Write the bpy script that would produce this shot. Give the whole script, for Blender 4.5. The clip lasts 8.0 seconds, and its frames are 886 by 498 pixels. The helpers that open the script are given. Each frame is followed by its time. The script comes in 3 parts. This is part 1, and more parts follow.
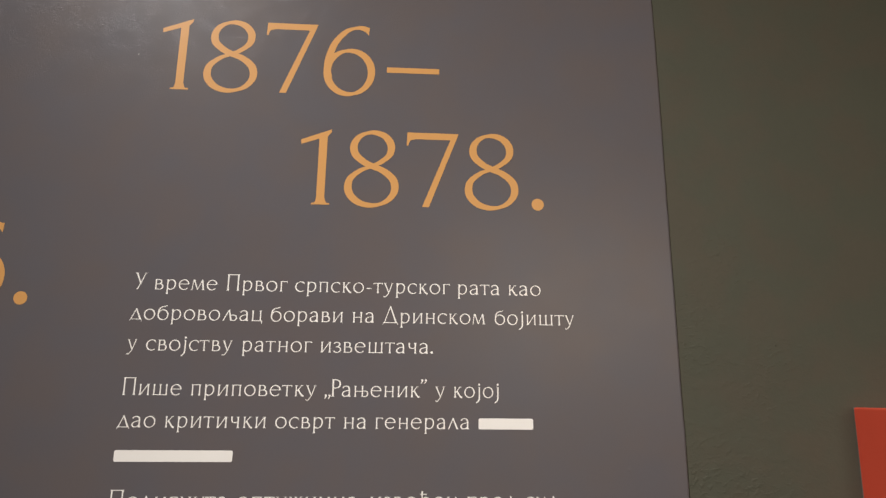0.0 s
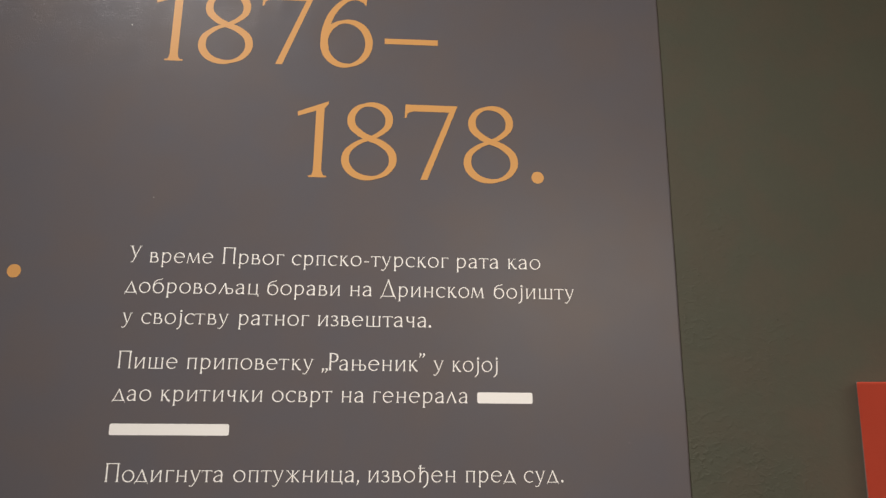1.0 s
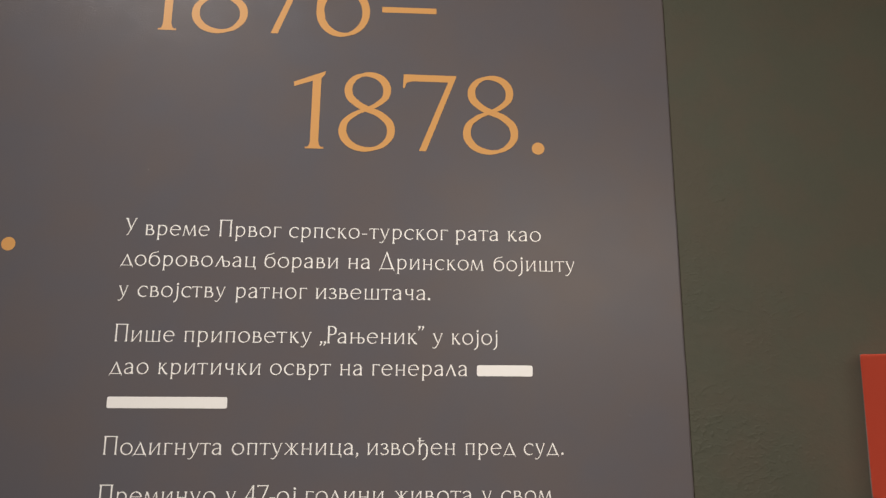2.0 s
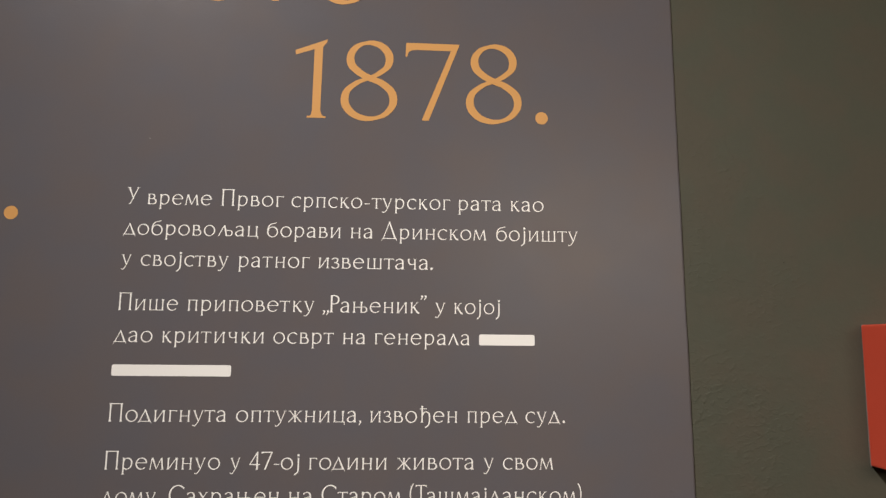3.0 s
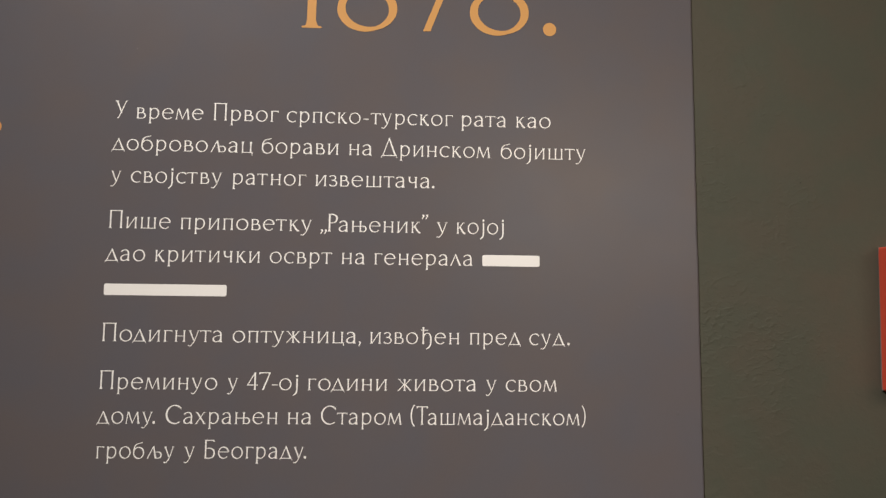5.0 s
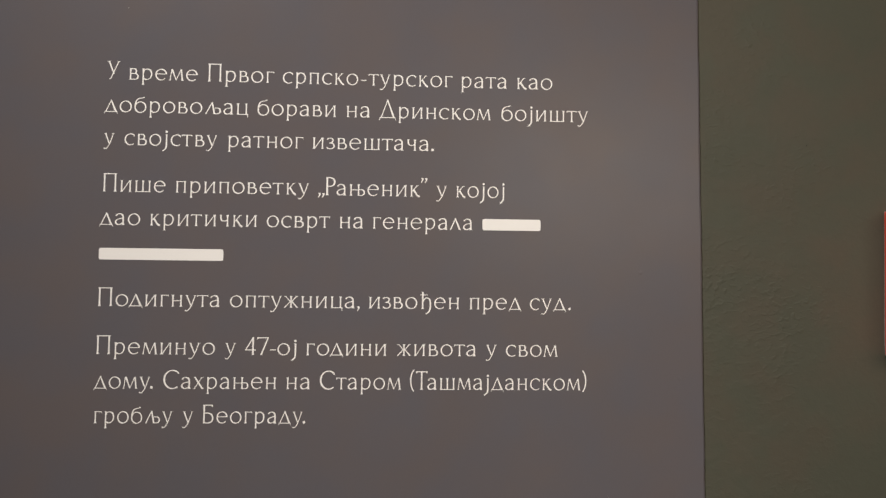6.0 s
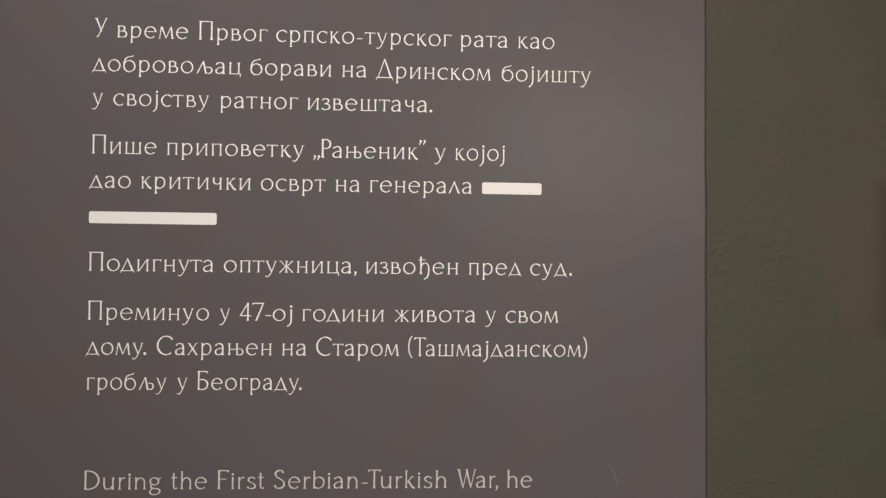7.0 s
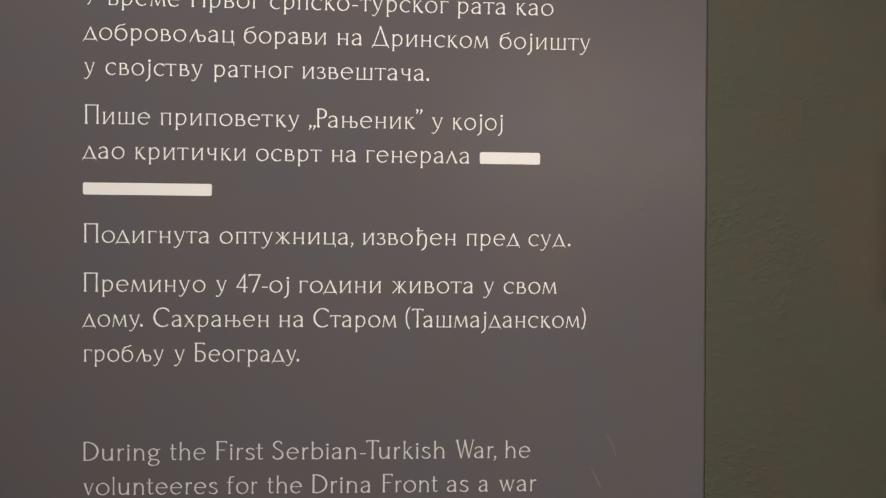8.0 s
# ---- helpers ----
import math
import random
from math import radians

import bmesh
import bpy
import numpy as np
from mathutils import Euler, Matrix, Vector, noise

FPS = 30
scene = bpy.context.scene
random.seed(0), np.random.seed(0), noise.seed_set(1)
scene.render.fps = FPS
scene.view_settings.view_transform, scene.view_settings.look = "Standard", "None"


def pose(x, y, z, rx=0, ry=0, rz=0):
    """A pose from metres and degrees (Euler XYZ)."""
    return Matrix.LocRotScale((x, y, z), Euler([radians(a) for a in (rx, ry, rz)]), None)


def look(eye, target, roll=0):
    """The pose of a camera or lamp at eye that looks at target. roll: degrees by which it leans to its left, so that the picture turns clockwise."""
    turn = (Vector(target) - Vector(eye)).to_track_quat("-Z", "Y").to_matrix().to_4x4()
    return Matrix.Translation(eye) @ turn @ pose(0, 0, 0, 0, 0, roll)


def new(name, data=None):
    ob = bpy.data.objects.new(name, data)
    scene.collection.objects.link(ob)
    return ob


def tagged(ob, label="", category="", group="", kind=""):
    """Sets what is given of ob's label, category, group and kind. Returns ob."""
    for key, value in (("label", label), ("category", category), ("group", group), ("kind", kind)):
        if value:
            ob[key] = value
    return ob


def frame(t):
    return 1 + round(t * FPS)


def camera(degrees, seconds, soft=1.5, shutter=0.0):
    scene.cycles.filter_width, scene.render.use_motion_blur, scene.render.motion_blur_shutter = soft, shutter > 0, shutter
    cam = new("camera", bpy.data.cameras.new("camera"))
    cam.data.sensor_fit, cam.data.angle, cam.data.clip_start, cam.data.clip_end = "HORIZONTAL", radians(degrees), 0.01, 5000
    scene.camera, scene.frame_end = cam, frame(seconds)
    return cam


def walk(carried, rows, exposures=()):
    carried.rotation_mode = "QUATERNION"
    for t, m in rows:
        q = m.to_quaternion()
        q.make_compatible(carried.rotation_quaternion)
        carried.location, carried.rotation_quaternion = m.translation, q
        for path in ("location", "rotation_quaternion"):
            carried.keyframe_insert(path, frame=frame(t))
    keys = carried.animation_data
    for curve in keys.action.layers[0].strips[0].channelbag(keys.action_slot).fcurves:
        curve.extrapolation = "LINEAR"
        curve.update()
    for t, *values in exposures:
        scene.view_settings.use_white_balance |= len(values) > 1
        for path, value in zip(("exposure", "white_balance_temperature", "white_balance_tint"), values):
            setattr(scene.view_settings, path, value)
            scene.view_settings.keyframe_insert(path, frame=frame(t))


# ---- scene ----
# ---- camera ----
cam = camera(68.3, 8.0, soft=1.3)
ROWS = [
    # seconds, x, y, z, yaw, pitch, roll
    (0.0, 0.0080, -0.7485, 1.5691, -3.143, 12.522, -0.502),
    (0.5, 0.0088, -0.7434, 1.5607, -3.100, 12.259, -0.525),
    (1.0, 0.0116, -0.7355, 1.5522, -3.074, 11.643, -0.518),
    (1.5, 0.0155, -0.7261, 1.5476, -2.922, 10.727, -0.474),
    (1.7, 0.0157, -0.7244, 1.5457, -2.940, 10.470, -0.420),
    (2.8, 0.0156, -0.7242, 1.5333, -2.766, 8.820, -0.485),
    (3.0, 0.0143, -0.7220, 1.5312, -2.806, 8.364, -0.532),
    (3.5, 0.0162, -0.7185, 1.5227, -2.697, 7.471, -0.522),
    (4.0, 0.0177, -0.7129, 1.5139, -2.521, 6.661, -0.612),
    (4.5, 0.0158, -0.7017, 1.5032, -2.637, 5.713, -0.691),
    (4.7, 0.0172, -0.6971, 1.4990, -2.548, 5.220, -0.681),
    (5.8, 0.0181, -0.6820, 1.4830, -2.574, 3.025, -0.710),
    (6.0, 0.0186, -0.6807, 1.4795, -2.585, 2.661, -0.649),
    (6.5, 0.0199, -0.6739, 1.4730, -2.514, 1.740, -0.671),
    (7.0, 0.0196, -0.6653, 1.4651, -2.716, 0.812, -0.670),
    (7.5, 0.0201, -0.6595, 1.4557, -2.760, -0.062, -0.574),
    (8.0, 0.0238, -0.6601, 1.4550, -2.615, -0.869, -0.490),
]
walk(cam, [(t, pose(x, y, z, 0, 0, yaw) @ pose(0, 0, 0, pitch) @ pose(0, 0, 0, 90, roll)) for t, x, y, z, yaw, pitch, roll in ROWS])

# ---- light: a ceiling spot of the gallery beside the panel, and an added light in an unseen, made-up window in the wall opposite ----
world = bpy.data.worlds.new("world")
scene.world = world
world.use_nodes = True
world.node_tree.nodes["Background"].inputs["Color"].default_value = (0.012, 0.011, 0.010, 1)
world.node_tree.nodes["Background"].inputs["Strength"].default_value = 1.0
scene.view_settings.exposure = 0.0

X0, X1, Y0, H = -2.2, 2.4, -3.6, 3.7  # the room
WIN_X, WIN_Z, WIN_W, WIN_H = 1.33, 2.20, 1.80, 0.88  # the made-up window's middle and size


def area_lamp(name, place, shape, size, size_y, watts, spread, color):
    lamp = bpy.data.lights.new(name, "AREA")
    lamp.shape, lamp.size, lamp.size_y, lamp.energy, lamp.color, lamp.spread = shape, size, size_y, watts, color, radians(spread)
    ob = new(name, lamp)
    ob.matrix_world = place
    return ob


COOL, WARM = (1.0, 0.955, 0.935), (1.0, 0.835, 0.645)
area_lamp("ceiling_spot", look((-1.15, -1.403, 3.58), (0.47, 0.0, 0.85)), "DISK", 0.10, 0.10, 9.35, 49.5, COOL)
# added soft light for the board's broad sheen; its window is invented
area_lamp("added_window_light", look((WIN_X, Y0 + 0.01, WIN_Z), (WIN_X, 0.0, WIN_Z)), "RECTANGLE", WIN_W, WIN_H, 17.8, 116, WARM)


# ---- materials ----
def material(name, color, rough=0.5, grain=0.05, grain_scale=300.0, stain=0.06, stain_scale=6.0, bump=0.0, bump_scale=400.0, bump_dist=0.001, spec=0.5):
    """A painted or printed surface: two scales of colour variation and a fine relief, in object metres."""
    m = bpy.data.materials.new(name)
    m.use_nodes = True
    nt = m.node_tree
    bsdf = nt.nodes["Principled BSDF"]
    coord = nt.nodes.new("ShaderNodeTexCoord")

    def noise_tex(scale, detail=4.0, rough_n=0.55):
        n = nt.nodes.new("ShaderNodeTexNoise")
        n.inputs["Scale"].default_value, n.inputs["Detail"].default_value, n.inputs["Roughness"].default_value = scale, detail, rough_n
        nt.links.new(coord.outputs["Object"], n.inputs["Vector"])
        return n.outputs["Fac"]

    def maths(op, a, b):
        n = nt.nodes.new("ShaderNodeMath")
        n.operation = op
        for k, v in enumerate((a, b)):
            if isinstance(v, (int, float)):
                n.inputs[k].default_value = v
            else:
                nt.links.new(v, n.inputs[k])
        return n.outputs[0]

    value = maths("ADD", 1.0 - grain - stain, maths("ADD", maths("MULTIPLY", noise_tex(grain_scale), 2 * grain), maths("MULTIPLY", noise_tex(stain_scale), 2 * stain)))
    mix = nt.nodes.new("ShaderNodeVectorMath")
    mix.operation = "SCALE"
    mix.inputs[0].default_value = color
    nt.links.new(value, mix.inputs["Scale"])
    nt.links.new(mix.outputs[0], bsdf.inputs["Base Color"])
    rough_v = maths("ADD", rough - 0.05, maths("MULTIPLY", noise_tex(stain_scale * 5), 0.10))
    nt.links.new(rough_v, bsdf.inputs["Roughness"])
    bsdf.inputs["Specular IOR Level"].default_value = spec
    if bump:
        b = nt.nodes.new("ShaderNodeBump")
        b.inputs["Strength"].default_value, b.inputs["Distance"].default_value = bump, bump_dist
        nt.links.new(noise_tex(bump_scale, 3.0), b.inputs["Height"])
        nt.links.new(b.outputs["Normal"], bsdf.inputs["Normal"])
    return m


def plaster_material(name, color):
    """Rolled paint over uneven plaster: small lumps and trowel ridges in patches, fine paint grain."""
    m = material(name, color, rough=0.60, grain=0.05, grain_scale=160, stain=0.08, stain_scale=9, spec=0.35)
    nt = m.node_tree
    bsdf = nt.nodes["Principled BSDF"]
    coord = next(n for n in nt.nodes if n.type == "TEX_COORD")

    def noise_tex(scale, detail, stretch=(1, 1, 1), distort=0.0):
        mp = nt.nodes.new("ShaderNodeMapping")
        mp.inputs["Scale"].default_value = stretch
        mp.inputs["Rotation"].default_value = (0, radians(24), 0)
        nt.links.new(coord.outputs["Object"], mp.inputs["Vector"])
        n = nt.nodes.new("ShaderNodeTexNoise")
        n.inputs["Scale"].default_value, n.inputs["Detail"].default_value, n.inputs["Distortion"].default_value = scale, detail, distort
        nt.links.new(mp.outputs[0], n.inputs["Vector"])
        return n.outputs["Fac"]

    def ramp(v, lo, hi):
        r = nt.nodes.new("ShaderNodeMapRange")
        r.inputs["From Min"].default_value, r.inputs["From Max"].default_value = lo, hi
        nt.links.new(v, r.inputs["Value"])
        return r.outputs[0]

    def times(a, b):
        n = nt.nodes.new("ShaderNodeMath")
        n.operation = "MULTIPLY"
        nt.links.new(a, n.inputs[0])
        if isinstance(b, float):
            n.inputs[1].default_value = b
        else:
            nt.links.new(b, n.inputs[1])
        return n.outputs[0]

    def plus(a, b):
        n = nt.nodes.new("ShaderNodeMath")
        nt.links.new(a, n.inputs[0])
        nt.links.new(b, n.inputs[1])
        return n.outputs[0]

    lumps = times(ramp(noise_tex(150, 3.0, (1, 1, 1.25), 0.15), 0.50, 0.74), ramp(noise_tex(11, 2.0), 0.36, 0.64))
    ridges = times(ramp(noise_tex(60, 3.0, (1, 1, 1.3), 0.3), 0.42, 0.72), 0.5)
    fine = times(noise_tex(420, 3.0), 0.25)
    # the relief fades away from the panel, where the wall was filled and rubbed down
    split = nt.nodes.new("ShaderNodeSeparateXYZ")
    nt.links.new(coord.outputs["Object"], split.inputs[0])
    fade = nt.nodes.new("ShaderNodeMapRange")
    fade.interpolation_type = "SMOOTHSTEP"
    for key, value in (("From Min", 0.36), ("From Max", 0.54), ("To Min", 1.0), ("To Max", 0.32)):
        fade.inputs[key].default_value = value
    nt.links.new(split.outputs["X"], fade.inputs["Value"])
    low = nt.nodes.new("ShaderNodeMapRange")
    low.interpolation_type = "SMOOTHSTEP"
    for key, value in (("From Min", 1.55), ("From Max", 1.90), ("To Min", 1.0), ("To Max", 0.40)):
        low.inputs[key].default_value = value
    nt.links.new(split.outputs["Z"], low.inputs["Value"])
    height = plus(times(times(plus(lumps, ridges), fade.outputs[0]), low.outputs[0]), fine)
    b = nt.nodes.new("ShaderNodeBump")
    b.inputs["Strength"].default_value, b.inputs["Distance"].default_value = 0.42, 0.0010
    nt.links.new(height, b.inputs["Height"])
    base = next(n for n in nt.nodes if n.type == "VECT_MATH" and n.operation == "SCALE")
    tint = nt.nodes.new("ShaderNodeMix")
    tint.data_type = "RGBA"
    tint.inputs["A"].default_value = (*color, 1)
    tint.inputs["B"].default_value = (color[0] * 1.10, color[1] * 0.98, color[2] * 0.98, 1)
    nt.links.new(ramp(noise_tex(16, 3.0), 0.42, 0.60), tint.inputs["Factor"])
    nt.links.new(tint.outputs["Result"], base.inputs[0])
    nt.links.new(b.outputs["Normal"], bsdf.inputs["Normal"])
    return m


GREEN = plaster_material("olive_wall_paint", (0.0695, 0.0712, 0.0508))
PANEL = material("panel_print", (0.120, 0.106, 0.109), rough=0.32, grain=0.05, grain_scale=900, stain=0.05, stain_scale=5, bump=0.3, bump_scale=720, bump_dist=0.0005, spec=0.165)
p_nodes, p_links = PANEL.node_tree.nodes, PANEL.node_tree.links
# the film is grainier towards the top of the board
p_bump = next(n for n in p_nodes if n.type == "BUMP")
p_split = p_nodes.new("ShaderNodeSeparateXYZ")
p_links.new(next(n for n in p_nodes if n.type == "TEX_COORD").outputs["Object"], p_split.inputs[0])
grainy = p_nodes.new("ShaderNodeMapRange")
grainy.interpolation_type = "SMOOTHSTEP"
for key, value in (("From Min", 1.80), ("From Max", 2.02), ("To Min", 0.07), ("To Max", 0.40)):
    grainy.inputs[key].default_value = value
p_links.new(p_split.outputs["Z"], grainy.inputs["Value"])
patches = p_nodes.new("ShaderNodeTexNoise")
patches.inputs["Scale"].default_value, patches.inputs["Detail"].default_value = 45.0, 3.0
p_links.new(next(n for n in p_nodes if n.type == "TEX_COORD").outputs["Object"], patches.inputs["Vector"])
patch_range = p_nodes.new("ShaderNodeMapRange")
for key, value in (("From Min", 0.35), ("From Max", 0.65), ("To Min", 0.25), ("To Max", 1.6)):
    patch_range.inputs[key].default_value = value
p_links.new(patches.outputs["Fac"], patch_range.inputs["Value"])
grain_depth = p_nodes.new("ShaderNodeMath")
grain_depth.operation = "MULTIPLY"
p_links.new(grainy.outputs[0], grain_depth.inputs[0])
p_links.new(patch_range.outputs[0], grain_depth.inputs[1])
p_links.new(grain_depth.outputs[0], p_bump.inputs["Strength"])
# faint cooler and warmer clouds in the print
clouds = p_nodes.new("ShaderNodeTexNoise")
clouds.inputs["Scale"].default_value, clouds.inputs["Detail"].default_value = 13.0, 3.0
p_links.new(next(n for n in p_nodes if n.type == "TEX_COORD").outputs["Object"], clouds.inputs["Vector"])
cloud_range = p_nodes.new("ShaderNodeMapRange")
cloud_range.inputs["From Min"].default_value, cloud_range.inputs["From Max"].default_value = 0.35, 0.65
p_links.new(clouds.outputs["Fac"], cloud_range.inputs["Value"])
cloud_mix = p_nodes.new("ShaderNodeMix")
cloud_mix.data_type = "RGBA"
cloud_mix.inputs["A"].default_value, cloud_mix.inputs["B"].default_value = (0.114, 0.106, 0.115, 1), (0.123, 0.106, 0.106, 1)
p_links.new(cloud_range.outputs[0], cloud_mix.inputs["Factor"])
p_links.new(cloud_mix.outputs["Result"], next(n for n in p_nodes if n.type == "VECT_MATH" and n.operation == "SCALE").inputs[0])
PANEL_EDGE = material("panel_cut_edge", (0.16, 0.14, 0.14), rough=0.6)
ORANGE = material("orange_print", (0.635, 0.328, 0.110), rough=0.35, grain=0.04, grain_scale=700, stain=0.03, bump=0.12, bump_scale=1300, bump_dist=0.0004, spec=0.25)
CREAM = material("cream_print", (0.87, 0.845, 0.80), rough=0.45, grain=0.03, grain_scale=700, stain=0.03)
GREY = material("grey_print", (0.66, 0.64, 0.62), rough=0.45, grain=0.04, grain_scale=700, stain=0.03)
RED = material("red_lacquer", (0.47, 0.054, 0.026), rough=0.42, grain=0.03, grain_scale=500, stain=0.05, stain_scale=12, bump=0.08, bump_scale=250, bump_dist=0.0005)
SCRATCH = material("scratch", (0.172, 0.155, 0.155), rough=0.5)
PIT = material("bare_pit", (0.025, 0.024, 0.02), rough=0.8)
PALE = material("pale_wall_paint", (0.30, 0.28, 0.25), rough=0.7, bump=0.2, bump_scale=80)
GLASS = bpy.data.materials.new("added_window_glass")
GLASS.use_nodes = True
glass_bsdf = GLASS.node_tree.nodes["Principled BSDF"]
glass_bsdf.inputs["Transmission Weight"].default_value, glass_bsdf.inputs["Roughness"].default_value, glass_bsdf.inputs["IOR"].default_value = 1.0, 0.02, 1.45
FLOOR = material("floor_covering", (0.16, 0.12, 0.09), rough=0.5, bump=0.1, bump_scale=60)


# ---- building helpers ----
def mesh_of(name, verts, faces, mat, smooth=False):
    me = bpy.data.meshes.new(name)
    me.from_pydata(verts, [], faces)
    me.materials.append(mat)
    me.update()
    if smooth:
        for p in me.polygons:
            p.use_smooth = True
    return me


def part(name, verts, faces, mat, parent, label=""):
    ob = new(name, mesh_of(name, verts, faces, mat))
    ob.parent = parent
    if label:
        tagged(ob, label)
    return ob


def slab(name, x0, x1, y0, y1, z0, z1, mat, label, category):
    bm = bmesh.new()
    bmesh.ops.create_cube(bm, size=1.0, matrix=Matrix.LocRotScale(((x0 + x1) / 2, (y0 + y1) / 2, (z0 + z1) / 2), None, (x1 - x0, y1 - y0, z1 - z0)))
    me = bpy.data.meshes.new(name)
    bm.to_mesh(me)
    bm.free()
    me.materials.append(mat)
    return tagged(new(name, me), label, category, kind="structure")


# ---- the room ----
wall_north = slab("wall_north", X0, X1, 0.0, 0.2, 0.0, H, GREEN, "olive green painted plaster wall with uneven relief", "wall")


def wall_with_opening(name, x0, x1, y0, y1, z0, z1, hole, mat, label):
    """A wall along x with one opening (x0, x1, z0, z1) right through it."""
    hx0, hx1, hz0, hz1 = hole
    bm = bmesh.new()
    xs, zs = (x0, hx0, hx1, x1), (z0, hz0, hz1, z1)
    grid = {(i, j, k): bm.verts.new((xs[i], (y0, y1)[k], zs[j])) for i in range(4) for j in range(4) for k in range(2)}
    for i in range(3):
        for j in range(3):
            if (i, j) == (1, 1):
                continue
            for k in range(2):
                bm.faces.new([grid[c] for c in ((i, j, k), (i + 1, j, k), (i + 1, j + 1, k), (i, j + 1, k))])
    for ring in ([(1, 1), (2, 1), (2, 2), (1, 2)], [(0, 0), (1, 0), (2, 0), (3, 0), (3, 1), (3, 2), (3, 3), (2, 3), (1, 3), (0, 3), (0, 2), (0, 1)]):
        for a, b in zip(ring, ring[1:] + ring[:1]):
            bm.faces.new([grid[(*a, 0)], grid[(*b, 0)], grid[(*b, 1)], grid[(*a, 1)]])
    bmesh.ops.recalc_face_normals(bm, faces=bm.faces[:])
    me = bpy.data.meshes.new(name)
    bm.to_mesh(me)
    bm.free()
    me.materials.append(mat)
    return tagged(new(name, me), label, "wall", kind="structure")


wall_with_opening("wall_south", X0, X1, Y0 - 0.2, Y0, 0.0, H, (WIN_X - WIN_W / 2, WIN_X + WIN_W / 2, WIN_Z - WIN_H / 2, WIN_Z + WIN_H / 2), PALE, "plain pale painted gallery wall with an added window opening")
slab("wall_west", X0 - 0.2, X0, Y0 - 0.2, 0.2, 0.0, H, PALE, "plain pale painted gallery wall", "wall")
slab("wall_east", X1, X1 + 0.2, Y0 - 0.2, 0.2, 0.0, H, PALE, "plain pale painted gallery wall", "wall")
slab("floor", X0 - 0.2, X1 + 0.2, Y0 - 0.2, 0.2, -0.2, 0.0, FLOOR, "plain brown gallery floor", "floor")
slab("ceiling", X0 - 0.2, X1 + 0.2, Y0 - 0.2, 0.2, H, H + 0.2, PALE, "plain pale gallery ceiling", "ceiling")


def box_part(name, x0, x1, y0, y1, z0, z1, mat, parent, bevel=0.0):
    bm = bmesh.new()
    bmesh.ops.create_cube(bm, size=1.0, matrix=Matrix.LocRotScale(((x0 + x1) / 2, (y0 + y1) / 2, (z0 + z1) / 2), None, (x1 - x0, y1 - y0, z1 - z0)))
    if bevel:
        bmesh.ops.bevel(bm, geom=bm.edges[:], offset=bevel, segments=2, affect="EDGES")
    me = bpy.data.meshes.new(name)
    bm.to_mesh(me)
    bm.free()
    me.materials.append(mat)
    ob = new(name, me)
    ob.parent = parent
    return ob


# unseen window, made up to house the added light
def build_added_window():
    window = tagged(new("added_window_1"), "plain wooden window frame with two clear panes, unseen and added to hold a light", "window", kind="structure")
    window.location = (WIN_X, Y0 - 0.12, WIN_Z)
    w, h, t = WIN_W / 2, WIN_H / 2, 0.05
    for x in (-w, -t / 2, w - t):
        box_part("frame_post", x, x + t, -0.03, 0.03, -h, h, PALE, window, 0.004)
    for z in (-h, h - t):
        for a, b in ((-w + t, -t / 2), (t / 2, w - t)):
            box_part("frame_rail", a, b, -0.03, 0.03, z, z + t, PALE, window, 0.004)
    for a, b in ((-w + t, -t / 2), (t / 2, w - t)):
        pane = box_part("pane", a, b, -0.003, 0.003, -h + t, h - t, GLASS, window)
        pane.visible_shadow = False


build_added_window()

# ---- the information panel: a thin printed board on the wall, its cut edge slightly out of plumb ----
THICK = 0.0021
panel = tagged(new("information_panel"), "matt dark grey-brown printed board with orange years and cream text", "information panel")
panel.location = (0, 0, 0)


def edge_x(z):
    return 0.3195 + (2.1 - z) * 0.0078


def build_board():
    """The board, with a fine rounded arris along its cut edge that wanders by fractions of a millimetre."""
    zs = [0.45 + 2.0 * k / 160 for k in range(161)]
    verts, faces = [], []
    for z in zs:
        e = edge_x(z) + 0.0005 * noise.noise(Vector((3.1, 0, z * 9))) + 0.0004 * noise.noise(Vector((7.7, 0, z * 34)))
        lift = 0.0003 * noise.noise(Vector((1.3, 5.0, z * 6)))
        verts += [(-1.50, 0.0, z), (-1.50, -THICK, z), (e - 0.03, -THICK, z), (e - 0.0022, -THICK - max(lift, 0), z), (e - 0.0006, -THICK + 0.0004 - max(lift, 0), z), (e, -THICK + 0.0011 - max(lift, 0), z), (e, 0.0, z)]
    for k in range(len(zs) - 1):
        a, b = 7 * k, 7 * k + 7
        for j in range(6):
            faces.append((a + j, a + j + 1, b + j + 1, b + j))
    n = len(verts) - 7
    faces += [(6, 5, 4, 3, 2, 1, 0), tuple(n + j for j in range(7))]
    ob = part("board", verts, faces, PANEL, panel)
    ob.data.materials.append(PANEL_EDGE)
    for p in ob.data.polygons:
        if len(p.vertices) == 4 and abs(p.normal.x) > 0.8 and p.center.x > 0:
            p.material_index = 1
    return ob


build_board()
FACE = -THICK - 0.00015  # the print lies on the board's face


# ---- numerals: strokes of a broad pen, in millimetres from the baseline ----
def spline(points, closed, steps=10):
    """Catmull-Rom curve through the points."""
    n, out = len(points), []
    spans = n if closed else n - 1
    for i in range(spans):
        p = [Vector(points[(i + k) % n] if closed else points[min(max(i + k, 0), n - 1)]) for k in (-1, 0, 1, 2)]
        for s in range(steps):
            t = s / steps
            out.append(0.5 * (2 * p[1] + (p[2] - p[0]) * t + (2 * p[0] - 5 * p[1] + 4 * p[2] - p[3]) * t * t + (3 * p[1] - p[0] - 3 * p[2] + p[3]) * t ** 3))
    if not closed:
        out.append(Vector(points[-1]))
    return out


